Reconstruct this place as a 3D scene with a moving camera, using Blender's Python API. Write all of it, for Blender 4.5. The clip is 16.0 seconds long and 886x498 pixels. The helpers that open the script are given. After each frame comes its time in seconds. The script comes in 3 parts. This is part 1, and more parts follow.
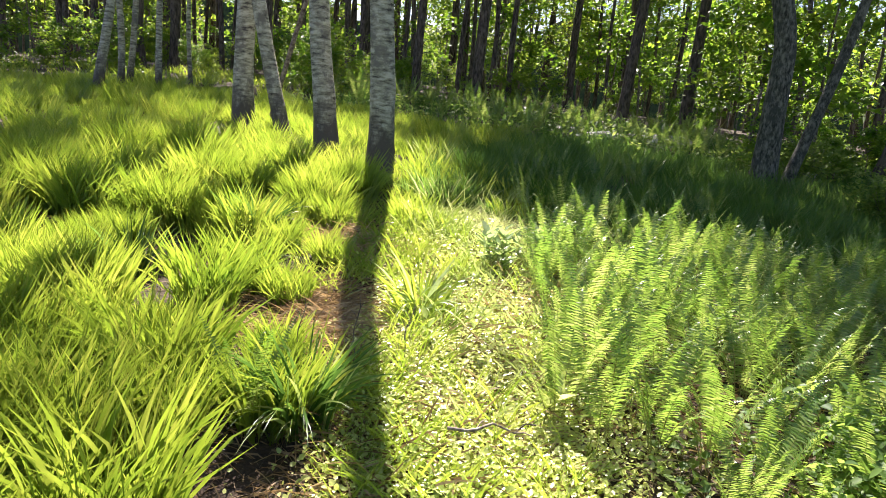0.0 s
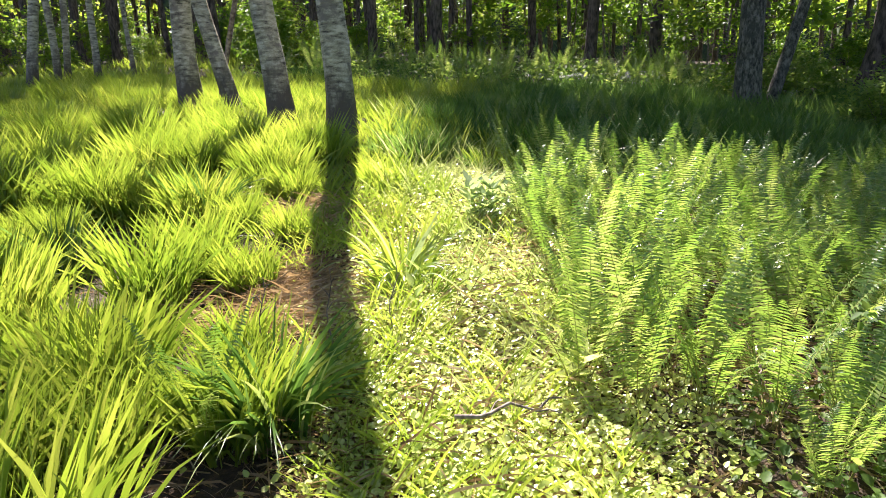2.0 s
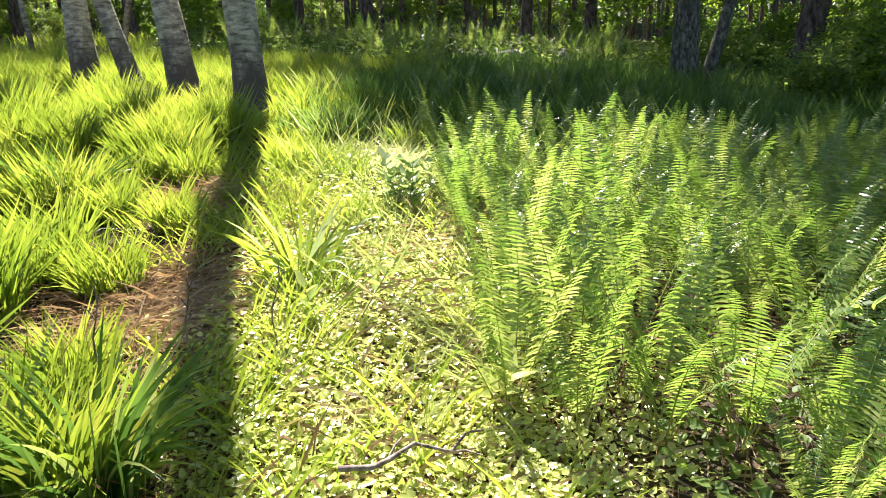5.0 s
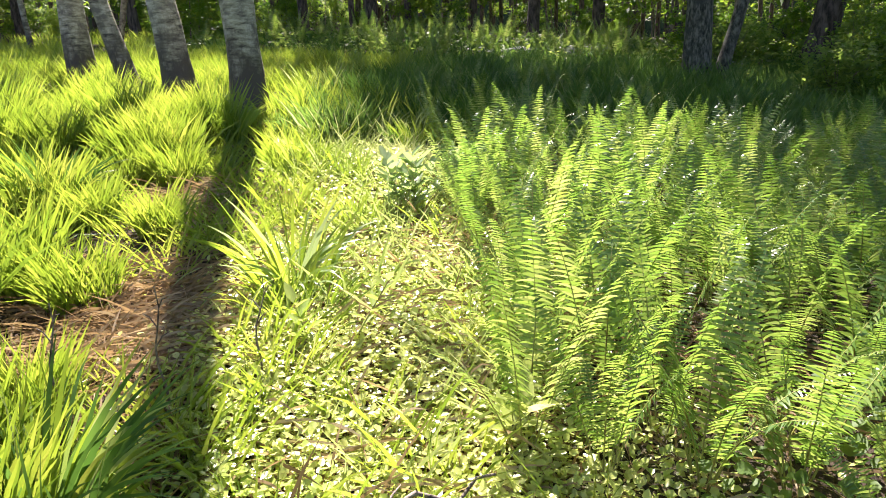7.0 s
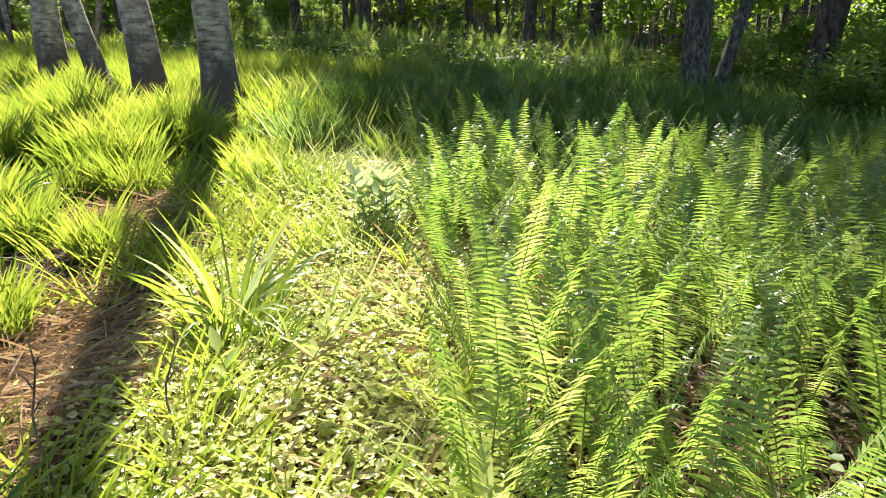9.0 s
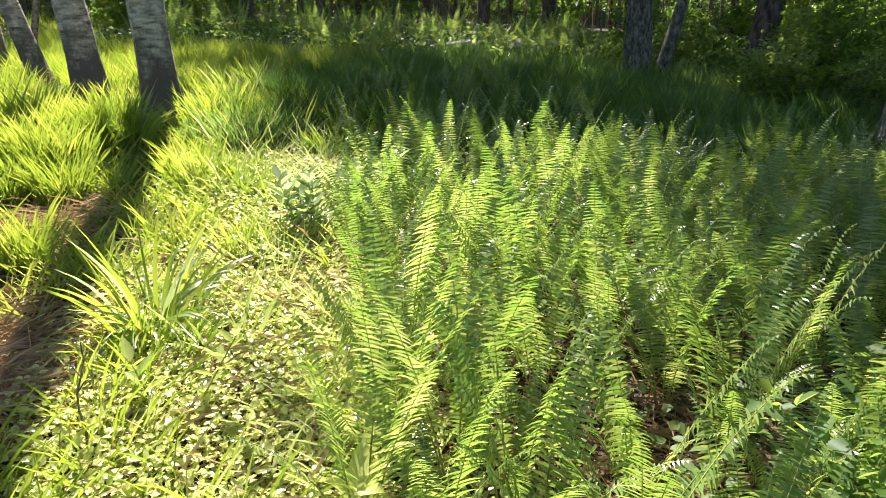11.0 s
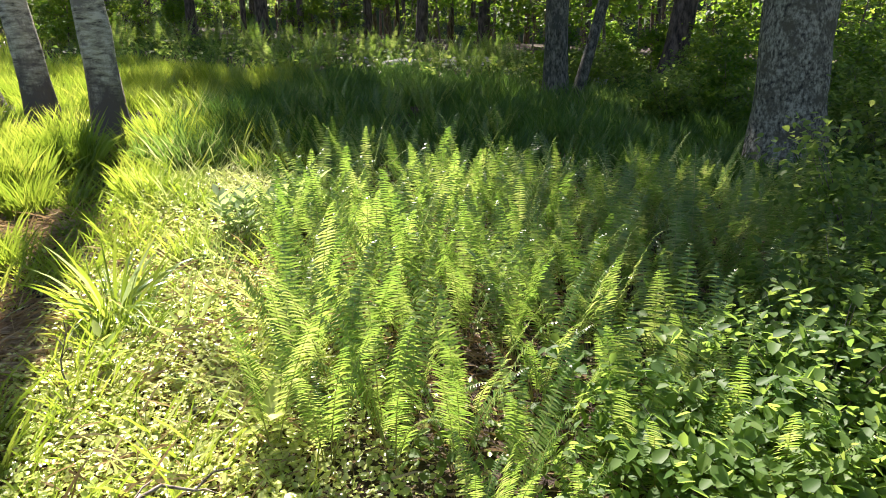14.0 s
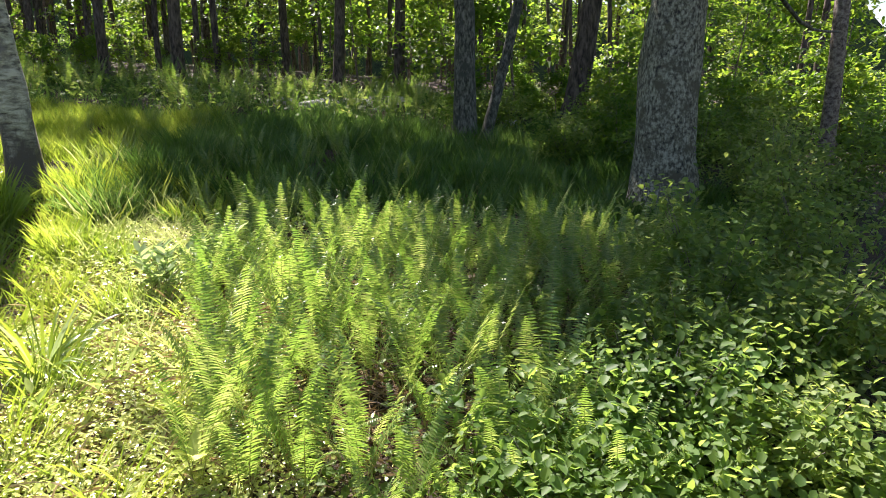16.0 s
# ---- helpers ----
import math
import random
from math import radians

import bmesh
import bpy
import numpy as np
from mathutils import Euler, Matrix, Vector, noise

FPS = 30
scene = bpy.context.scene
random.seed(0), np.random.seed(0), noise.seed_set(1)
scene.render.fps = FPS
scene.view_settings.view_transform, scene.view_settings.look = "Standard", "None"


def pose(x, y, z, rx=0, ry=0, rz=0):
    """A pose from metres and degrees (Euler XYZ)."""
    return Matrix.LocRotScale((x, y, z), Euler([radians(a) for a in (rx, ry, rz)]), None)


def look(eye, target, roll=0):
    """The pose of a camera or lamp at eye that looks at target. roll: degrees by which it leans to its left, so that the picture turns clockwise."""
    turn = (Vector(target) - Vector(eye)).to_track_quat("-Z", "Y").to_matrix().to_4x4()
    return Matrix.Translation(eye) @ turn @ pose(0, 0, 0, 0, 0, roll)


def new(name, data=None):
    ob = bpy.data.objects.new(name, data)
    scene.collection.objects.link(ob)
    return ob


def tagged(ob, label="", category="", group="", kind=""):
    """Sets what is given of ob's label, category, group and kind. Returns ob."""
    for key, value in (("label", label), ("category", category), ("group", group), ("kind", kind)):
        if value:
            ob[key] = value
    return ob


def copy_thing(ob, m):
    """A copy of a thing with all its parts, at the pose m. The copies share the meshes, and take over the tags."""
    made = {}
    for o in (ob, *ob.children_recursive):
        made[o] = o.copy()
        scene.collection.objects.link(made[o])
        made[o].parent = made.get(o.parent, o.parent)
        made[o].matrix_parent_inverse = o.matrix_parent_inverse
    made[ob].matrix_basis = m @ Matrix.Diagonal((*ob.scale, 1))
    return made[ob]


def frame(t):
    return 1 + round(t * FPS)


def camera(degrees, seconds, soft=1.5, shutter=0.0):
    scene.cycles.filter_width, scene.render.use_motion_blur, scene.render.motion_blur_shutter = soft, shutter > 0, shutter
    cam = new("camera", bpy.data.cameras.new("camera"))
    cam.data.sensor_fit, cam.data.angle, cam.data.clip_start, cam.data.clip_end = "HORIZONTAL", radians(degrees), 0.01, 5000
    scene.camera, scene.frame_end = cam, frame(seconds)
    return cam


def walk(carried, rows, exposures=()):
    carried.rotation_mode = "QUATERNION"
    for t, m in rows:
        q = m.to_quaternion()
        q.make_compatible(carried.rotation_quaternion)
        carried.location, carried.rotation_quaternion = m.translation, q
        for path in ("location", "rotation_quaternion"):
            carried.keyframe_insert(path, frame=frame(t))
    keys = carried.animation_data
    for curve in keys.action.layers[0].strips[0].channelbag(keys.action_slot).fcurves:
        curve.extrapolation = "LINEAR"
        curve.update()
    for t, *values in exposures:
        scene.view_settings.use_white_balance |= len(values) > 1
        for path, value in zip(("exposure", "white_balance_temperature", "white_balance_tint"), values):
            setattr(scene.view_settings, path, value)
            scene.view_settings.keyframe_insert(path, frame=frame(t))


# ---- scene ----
cam = camera(67.5, 16.0, soft=0.9)

# the path: seconds, eye, target, roll
PATH = [
    (0, (0.147, 0.904, 1.077), (-0.121, 2.844, 0.668), 4.6),
    (0.5, (0.127, 1.03, 1.023), (-0.129, 2.967, 0.593), 2.6),
    (1, (0.107, 1.15, 0.976), (-0.133, 3.082, 0.517), 0.2),
    (1.5, (0.092, 1.299, 0.924), (-0.133, 3.228, 0.446), -1.0),
    (2, (0.075, 1.437, 0.881), (-0.135, 3.363, 0.385), -2.1),
    (2.5, (0.08, 1.569, 0.838), (-0.099, 3.494, 0.326), -1.3),
    (3, (0.107, 1.684, 0.804), (-0.036, 3.607, 0.272), -1.9),
    (3.5, (0.143, 1.782, 0.779), (0.041, 3.703, 0.23), -2.5),
    (4, (0.181, 1.87, 0.767), (0.117, 3.791, 0.212), -2.4),
    (4.2, (0.187, 1.893, 0.767), (0.143, 3.816, 0.22), -2.1),
    (6.3, (0.18, 2.143, 0.743), (0.14, 4.062, 0.181), -2.4),
    (6.5, (0.183, 2.169, 0.732), (0.134, 4.09, 0.178), -3.2),
    (7, (0.181, 2.242, 0.728), (0.123, 4.163, 0.175), -2.4),
    (7.5, (0.187, 2.329, 0.724), (0.113, 4.25, 0.172), -3.0),
    (8, (0.206, 2.423, 0.724), (0.127, 4.345, 0.177), -3.5),
    (8.5, (0.241, 2.521, 0.731), (0.172, 4.445, 0.189), -3.4),
    (9, (0.288, 2.586, 0.734), (0.247, 4.513, 0.2), -1.1),
    (9.2, (0.314, 2.609, 0.739), (0.283, 4.535, 0.202), -1.4),
    (11.3, (0.556, 2.36, 0.879), (0.614, 4.267, 0.279), -1.6),
    (11.5, (0.577, 2.302, 0.874), (0.633, 4.21, 0.275), -1.8),
    (12, (0.622, 2.181, 0.877), (0.689, 4.083, 0.261), 0.2),
    (12.5, (0.669, 2.062, 0.889), (0.769, 3.961, 0.266), 3.6),
    (13, (0.703, 1.948, 0.93), (0.833, 3.847, 0.318), 3.9),
    (13.5, (0.73, 1.824, 0.985), (0.882, 3.73, 0.398), 0.4),
    (14, (0.743, 1.706, 1.045), (0.939, 3.612, 0.471), -1.2),
    (14.5, (0.761, 1.585, 1.099), (1.014, 3.492, 0.551), -0.9),
    (15, (0.773, 1.468, 1.158), (1.093, 3.369, 0.626), -0.2),
    (15.5, (0.779, 1.386, 1.22), (1.147, 3.282, 0.701), -0.9),
    (16, (0.808, 1.277, 1.287), (1.231, 3.168, 0.791), -0.8),
]

EXPOSURE = 2.15
walk(cam, [(t, look(e, g, r)) for t, e, g, r in PATH], exposures=[(0.0, EXPOSURE, 6400, 26), (9.2, EXPOSURE, 6400, 26), (12.0, EXPOSURE - .1, 6400, 26), (16.0, EXPOSURE - .1, 6400, 26)])

# ---- light ----
SUN_EL, SUN_AZ = 50.0, -15.5
sun_dir = Vector((math.sin(radians(SUN_AZ)) * math.cos(radians(SUN_EL)),
                  math.cos(radians(SUN_AZ)) * math.cos(radians(SUN_EL)), math.sin(radians(SUN_EL))))
world = bpy.data.worlds.new("world")
scene.world = world
world.use_nodes = True
wn = world.node_tree
sky = wn.nodes.new("ShaderNodeTexSky")
sky.sky_type, sky.sun_disc = "NISHITA", False
sky.sun_elevation, sky.sun_rotation = radians(SUN_EL), radians(360 + SUN_AZ)
wn.links.new(sky.outputs[0], wn.nodes["Background"].inputs[0])
wn.nodes["Background"].inputs[1].default_value = 0.05
sun = new("sun", bpy.data.lights.new("sun", "SUN"))
sun.data.energy, sun.data.angle, sun.data.color = 5.0, radians(0.55), (1.0, 0.94, 0.85)
sun.matrix_world = look(sun_dir * 60, (0, 0, 0))

# ---- materials ----
def material(name):
    m = bpy.data.materials.new(name)
    m.use_nodes = True
    return m, m.node_tree, m.node_tree.nodes["Principled BSDF"]


def ramp(nt, stops):
    r = nt.nodes.new("ShaderNodeValToRGB")
    while len(r.color_ramp.elements) < len(stops):
        r.color_ramp.elements.new(0.5)
    for e, (p, c) in zip(r.color_ramp.elements, stops):
        e.position, e.color = p, (*c, 1)
    return r


def noise_tex(nt, scale, detail=4, rough=0.6, stretch=None):
    co = nt.nodes.new("ShaderNodeTexCoord")
    n = nt.nodes.new("ShaderNodeTexNoise")
    n.inputs["Scale"].default_value, n.inputs["Detail"].default_value, n.inputs["Roughness"].default_value = scale, detail, rough
    if stretch:
        mp = nt.nodes.new("ShaderNodeMapping")
        mp.inputs["Scale"].default_value = stretch
        nt.links.new(co.outputs["Object"], mp.inputs[0])
        nt.links.new(mp.outputs[0], n.inputs[0])
    else:
        nt.links.new(co.outputs["Object"], n.inputs[0])
    return n


def leaf_material(name, cols, through_cols, share=0.5, rough=0.42, spec=0.4, patch=0.0):
    """Thin living leaf: reflects one colour and lets another through; each blade or leaf varies. patch: scale of larger drifts of tone."""
    m, nt, b = material(name)
    g = nt.nodes.new("ShaderNodeNewGeometry")
    oi = nt.nodes.new("ShaderNodeObjectInfo")
    n = noise_tex(nt, patch or 0.9, 3)
    a = nt.nodes.new("ShaderNodeMath")
    a.operation = "ADD"
    nt.links.new(g.outputs["Random Per Island"], a.inputs[0])
    nt.links.new(oi.outputs["Random"], a.inputs[1])
    a2 = nt.nodes.new("ShaderNodeMath")
    a2.operation = "MULTIPLY_ADD"
    a2.inputs[1].default_value, a2.inputs[2].default_value = 1.6, -0.8
    nt.links.new(n.outputs["Fac"], a2.inputs[0])
    a3 = nt.nodes.new("ShaderNodeMath")
    a3.operation = "MULTIPLY_ADD"
    a3.inputs[1].default_value = 0.5
    nt.links.new(a.outputs[0], a3.inputs[0])
    nt.links.new(a2.outputs[0], a3.inputs[2])
    k = len(cols) - 1
    r1 = ramp(nt, [(i / k, c) for i, c in enumerate(cols)])
    k = len(through_cols) - 1
    r2 = ramp(nt, [(i / k, c) for i, c in enumerate(through_cols)])
    for r in (r1, r2):
        nt.links.new(a3.outputs[0], r.inputs[0])
    nt.links.new(r1.outputs[0], b.inputs["Base Color"])
    b.inputs["Roughness"].default_value, b.inputs["Specular IOR Level"].default_value = rough, spec
    t = nt.nodes.new("ShaderNodeBsdfTranslucent")
    nt.links.new(r2.outputs[0], t.inputs[0])
    mix = nt.nodes.new("ShaderNodeMixShader")
    mix.inputs[0].default_value = share
    nt.links.new(b.outputs[0], mix.inputs[1])
    nt.links.new(t.outputs[0], mix.inputs[2])
    nt.links.new(mix.outputs[0], nt.nodes["Material Output"].inputs[0])
    return m


GRASS = leaf_material("meadow_grass", [(.060, .128, .013), (.111, .187, .025), (.187, .246, .043)], [(.2, .34, .022), (.36, .49, .038), (.6, .64, .09)], 0.52, 0.34, 0.8, 2.2)
# darker copy of the grass green, with the hollow's shade in it
SHADED_GRASS = leaf_material("shade_grass", [(.025, .072, .015), (.047, .111, .021), (.076, .145, .034)], [(.072, .192, .024), (.144, .288, .040), (.240, .384, .064)], 0.45, 0.4, 0.4)
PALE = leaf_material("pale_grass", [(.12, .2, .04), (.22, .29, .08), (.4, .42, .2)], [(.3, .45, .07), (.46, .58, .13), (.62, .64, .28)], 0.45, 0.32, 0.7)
STRAW = leaf_material("dead_straw", [(.12, .07, .03), (.3, .21, .11), (.58, .48, .32)], [(.2, .12, .05), (.4, .28, .12), (.5, .4, .22)], 0.3, 0.6, 0.3)
HERB = leaf_material("herb_leaf", [(.19, .31, .045), (.36, .46, .1), (.55, .58, .19)], [(.38, .54, .05), (.57, .69, .11), (.75, .77, .28)], 0.48, 0.3, 0.9)
FERN = leaf_material("fern_leaf", [(.05, .125, .022), (.1, .185, .035), (.24, .31, .1)], [(.15, .31, .03), (.31, .47, .06), (.6, .66, .18)], 0.44, 0.36, 0.8, 2.0)
SHRUB = leaf_material("shrub_leaf", [(.045, .105, .022), (.09, .16, .034), (.17, .23, .06)], [(.2, .36, .05), (.36, .52, .08), (.58, .64, .15)], 0.5, 0.55, 0.3)
MAPLE = leaf_material("sapling_leaf", [(.025, .076, .010), (.051, .128, .017), (.093, .170, .025)], [(.128, .288, .016), (.272, .448, .032), (.480, .576, .064)], 0.55, 0.45, 0.4)
CROWN = leaf_material("crown_leaf", [(.021, .060, .010), (.043, .102, .017), (.068, .136, .025)], [(.080, .208, .016), (.176, .336, .032), (.320, .448, .056)], 0.5, 0.45, 0.4)
NEEDLE = leaf_material("pine_needle", [(.015, .045, .015), (.03, .07, .02), (.05, .09, .03)], [(.05, .12, .02), (.09, .18, .03), (.14, .24, .05)], 0.35, 0.5, 0.3)
SILVER = leaf_material("glossy_leaf", [(.1, .18, .06), (.2, .28, .12), (.34, .4, .22)], [(.3, .5, .1), (.45, .6, .18), (.6, .7, .3)], 0.4, 0.25, 0.9)


def bark_material(name, dark, mid, light, scale, stretch, bump, rough=0.85, patches=None, foot=None):
    m, nt, b = material(name)
    n = noise_tex(nt, scale, 8, 0.65, stretch)
    r = ramp(nt, [(0.36, dark), (0.47, mid), (0.62, light)])
    nt.links.new(n.outputs["Fac"], r.inputs[0])
    col = r.outputs[0]
    if patches:
        p = noise_tex(nt, 4.0, 5, 0.7)
        pr = ramp(nt, [(0.52, (0, 0, 0)), (0.62, (1, 1, 1))])
        nt.links.new(p.outputs["Fac"], pr.inputs[0])
        mx = nt.nodes.new("ShaderNodeMix")
        mx.data_type = "RGBA"
        mx.inputs["B"].default_value = (*patches, 1)
        nt.links.new(pr.outputs[0], mx.inputs["Factor"])
        nt.links.new(col, mx.inputs["A"])
        col = mx.outputs["Result"]
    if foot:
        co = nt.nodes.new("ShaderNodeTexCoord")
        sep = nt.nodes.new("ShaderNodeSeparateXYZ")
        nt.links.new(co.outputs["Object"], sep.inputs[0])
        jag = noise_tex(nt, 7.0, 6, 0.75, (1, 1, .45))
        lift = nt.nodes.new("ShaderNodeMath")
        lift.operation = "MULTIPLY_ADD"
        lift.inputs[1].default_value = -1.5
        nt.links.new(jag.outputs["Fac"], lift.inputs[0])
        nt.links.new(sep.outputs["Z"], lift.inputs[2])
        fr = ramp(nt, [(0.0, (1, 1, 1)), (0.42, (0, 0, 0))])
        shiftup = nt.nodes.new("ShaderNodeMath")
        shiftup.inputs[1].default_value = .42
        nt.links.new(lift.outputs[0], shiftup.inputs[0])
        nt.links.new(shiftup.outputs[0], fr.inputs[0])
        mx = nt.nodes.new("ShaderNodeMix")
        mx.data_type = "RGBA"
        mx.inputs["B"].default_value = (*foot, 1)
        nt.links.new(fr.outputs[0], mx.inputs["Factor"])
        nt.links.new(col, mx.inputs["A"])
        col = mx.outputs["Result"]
    nt.links.new(col, b.inputs["Base Color"])
    b.inputs["Roughness"].default_value = rough
    bp = nt.nodes.new("ShaderNodeBump")
    bp.inputs["Strength"].default_value, bp.inputs["Distance"].default_value = bump, 0.02
    nt.links.new(n.outputs["Fac"], bp.inputs["Height"])
    nt.links.new(bp.outputs[0], b.inputs["Normal"])
    return m


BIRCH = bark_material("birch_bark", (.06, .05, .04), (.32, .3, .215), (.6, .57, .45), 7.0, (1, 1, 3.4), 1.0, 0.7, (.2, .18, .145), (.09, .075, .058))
GREYBARK = bark_material("grey_furrowed_bark", (.018, .018, .012), (.075, .076, .055), (.2, .2, .155), 18.0, (1.3, 1.3, .55), 1.0, 0.9, (.055, .06, .045))
OAKBARK = bark_material("grey_scaly_bark", (.03, .026, .022), (.14, .138, .095), (.37, .37, .28), 30.0, (1, 1, .7), 1.0, 0.9, (.1, .095, .06))
PINE = bark_material("pine_bark", (.02, .014, .01), (.075, .055, .042), (.16, .125, .1), 10.0, (1.4, 1.4, .4), 1.0)
TWIG = bark_material("twig_bark", (.05, .035, .025), (.14, .11, .085), (.3, .26, .2), 20.0, (1, 1, 1), 0.5)
STEM = bark_material("fern_stem", (.16, .1, .03), (.26, .26, .06), (.3, .36, .09), 6.0, (1, 1, 1), 0.2, 0.5)
ROCK = bark_material("bright_spot_stone", (.2, .19, .17), (.36, .34, .31), (.52, .5, .46), 8.0, (1, 1, 1), 0.6)


def soil_material():
    m, nt, b = material("forest_soil")
    n1, n2 = noise_tex(nt, 0.7, 5), noise_tex(nt, 28.0, 6, 0.7)
    r1 = ramp(nt, [(0.35, (.035, .022, .013)), (0.5, (.06, .045, .022)), (0.66, (.05, .065, .018))])
    r2 = ramp(nt, [(0.3, (.25, .22, .2)), (0.55, (1, .9, .8)), (0.75, (2.6, 2.1, 1.6))])
    nt.links.new(n1.outputs["Fac"], r1.inputs[0])
    nt.links.new(n2.outputs["Fac"], r2.inputs[0])
    mx = nt.nodes.new("ShaderNodeMix")
    mx.data_type, mx.blend_type = "RGBA", "MULTIPLY"
    mx.inputs["Factor"].default_value = 1
    nt.links.new(r1.outputs[0], mx.inputs["A"])
    nt.links.new(r2.outputs[0], mx.inputs["B"])
    nt.links.new(mx.outputs["Result"], b.inputs["Base Color"])
    b.inputs["Roughness"].default_value = 0.95
    bp = nt.nodes.new("ShaderNodeBump")
    bp.inputs["Distance"].default_value = 0.03
    nt.links.new(n2.outputs["Fac"], bp.inputs["Height"])
    nt.links.new(bp.outputs[0], b.inputs["Normal"])
    return m


SOIL = soil_material()
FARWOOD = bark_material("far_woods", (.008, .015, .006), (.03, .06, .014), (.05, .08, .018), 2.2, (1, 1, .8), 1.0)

# ---- mesh helpers ----
rng = np.random.default_rng(11)


def quad_mesh(name, verts, quads, mat, smooth=True):
    verts, quads = np.asarray(verts, np.float32), np.asarray(quads, np.int32)
    me = bpy.data.meshes.new(name)
    me.vertices.add(len(verts))
    me.vertices.foreach_set("co", verts.ravel())
    me.loops.add(quads.size)
    me.loops.foreach_set("vertex_index", quads.ravel())
    me.polygons.add(len(quads))
    me.polygons.foreach_set("loop_start", np.arange(0, quads.size, 4, dtype=np.int32))
    me.polygons.foreach_set("loop_total", np.full(len(quads), 4, np.int32))
    me.update(calc_edges=True)
    me.polygons.foreach_set("use_smooth", np.full(len(quads), smooth))
    me.materials.append(mat)
    return me


def strew(template, mats, places):
    """Copies of a template (verts, quads) by 3x3 matrices and places, in one array."""
    v, q = template
    k, n = len(places), len(v)
    vv = np.einsum("kij,nj->kni", mats, v) + places[:, None, :]
    qq = q[None] + (np.arange(k) * n)[:, None, None]
    return vv.reshape(-1, 3), qq.reshape(-1, 4)


def merged(lots):
    vs, qs, off = [], [], 0
    for v, q in lots:
        if len(v):
            vs.append(v)
            qs.append(q + off)
            off += len(v)
    return np.concatenate(vs), np.concatenate(qs)


def turns(yaw, tilt, scale, roll=None):
    """Matrices: scale, roll about the long axis z, tilt from upright, then yaw. scale: (k, 3)."""
    k = len(yaw)
    cy, sy, ct, st = np.cos(yaw), np.sin(yaw), np.cos(tilt), np.sin(tilt)
    o, i = np.zeros(k), np.ones(k)
    Z = np.stack([cy, -sy, o, sy, cy, o, o, o, i], -1).reshape(k, 3, 3)
    X = np.stack([i, o, o, o, ct, -st, o, st, ct], -1).reshape(k, 3, 3)
    M = Z @ X
    if roll is not None:
        cr, sr = np.cos(roll), np.sin(roll)
        M = M @ np.stack([cr, -sr, o, sr, cr, o, o, o, i], -1).reshape(k, 3, 3)
    return M * scale[:, None, :]


def blade(bend, segs=4, width=1.0, fold=0.25):
    """A grass blade one high along z that arches towards -y, with a crease."""
    v, q = [], []
    for i in range(segs + 1):
        u = i / segs
        a = bend * u
        z, y = (math.sin(a) / bend, (1 - math.cos(a)) / bend) if bend else (u, 0)
        w = width * (0.75 + 0.5 * u - 1.22 * u ** 3) * 0.5
        v += [(-w, -y, z), (w, -y + fold * w * 0.3, z)]
        if i:
            j = 2 * i
            q.append((j - 2, j - 1, j + 1, j))
    return np.array(v), np.array(q)


def leaf(length=1.0, width=0.55, fold=0.18, droop=0.15):
    """A leaf along z: two halves creased at the midrib."""
    w, l = width / 2, length
    v = [(0, 0, 0), (0, -droop * .3 * l, .5 * l), (0, -droop * l, l),
         (-w, fold * w, .28 * l), (-w * .8, fold * w - droop * .4 * l, .68 * l),
         (w, fold * w, .28 * l), (w * .8, fold * w - droop * .4 * l, .68 * l)]
    q = [(0, 2, 4, 3), (0, 5, 6, 2)]
    return np.array(v), np.array(q)


def height(x, y):
    """The lie of the land: rising ahead, falling to the right."""
    x, y = np.asarray(x, float), np.asarray(y, float)
    yy = np.clip(y, -8, None)
    yy = np.where(yy > 20, 20 + 10 * np.tanh((yy - 20) / 10), np.where(yy < 0, 0, yy))
    xx = np.where(x < -3, -3 + 3 * np.tanh((x + 3) / 3), x)
    xx = np.where(x > 12, 12 + 4 * np.tanh((x - 12) / 4), xx)
    rough = 0.03 * np.sin(x * 3.1 + 1.3 * np.sin(y * 2.3)) * np.sin(y * 2.7 + np.sin(x * 1.9))
    return -0.62 + 0.085 * yy - 0.07 * xx + 0.16 * np.exp(-((x + 2) ** 2 + (y - 8.7) ** 2) / 2.5) + rough


def on_ground(x, y, up=0.0):
    return np.stack([x, y, height(x, y) + up], -1)


def part(name, me, parent, label="", m=None):
    ob = new(name, me)
    ob.parent = parent
    if m is not None:
        ob.matrix_basis = m
    if label:
        ob["label"] = label
    return ob


def tube(points, radii, sides=8, ridge=0.0, seed=0):
    """Rings round a bent line; ridge: depth of furrows in the radius."""
    v, q = [], []
    P = [Vector(p) for p in points]
    for i, (p, r) in enumerate(zip(P, radii)):
        d = (P[min(i + 1, len(P) - 1)] - P[max(i - 1, 0)]).normalized()
        a = d.cross(Vector((0.3, 1, 0.1))).normalized()
        b = d.cross(a)
        for s in range(sides):
            t = 2 * math.pi * s / sides
            w = a * math.cos(t) + b * math.sin(t)
            k = 1.0
            if ridge:
                k += ridge * noise.noise(Vector((math.cos(t) * 5, math.sin(t) * 5, p.z * 1.3 + seed)))
                k += ridge * 0.6 * noise.noise(Vector((math.cos(t) * 13, math.sin(t) * 13, p.z * 5 + seed)))
            v.append(p + w * r * k)
        if i:
            for s in range(sides):
                n = (s + 1) % sides
                q.append(((i - 1) * sides + s, (i - 1) * sides + n, i * sides + n, i * sides + s))
    return np.array([tuple(c) for c in v]), np.array(q)


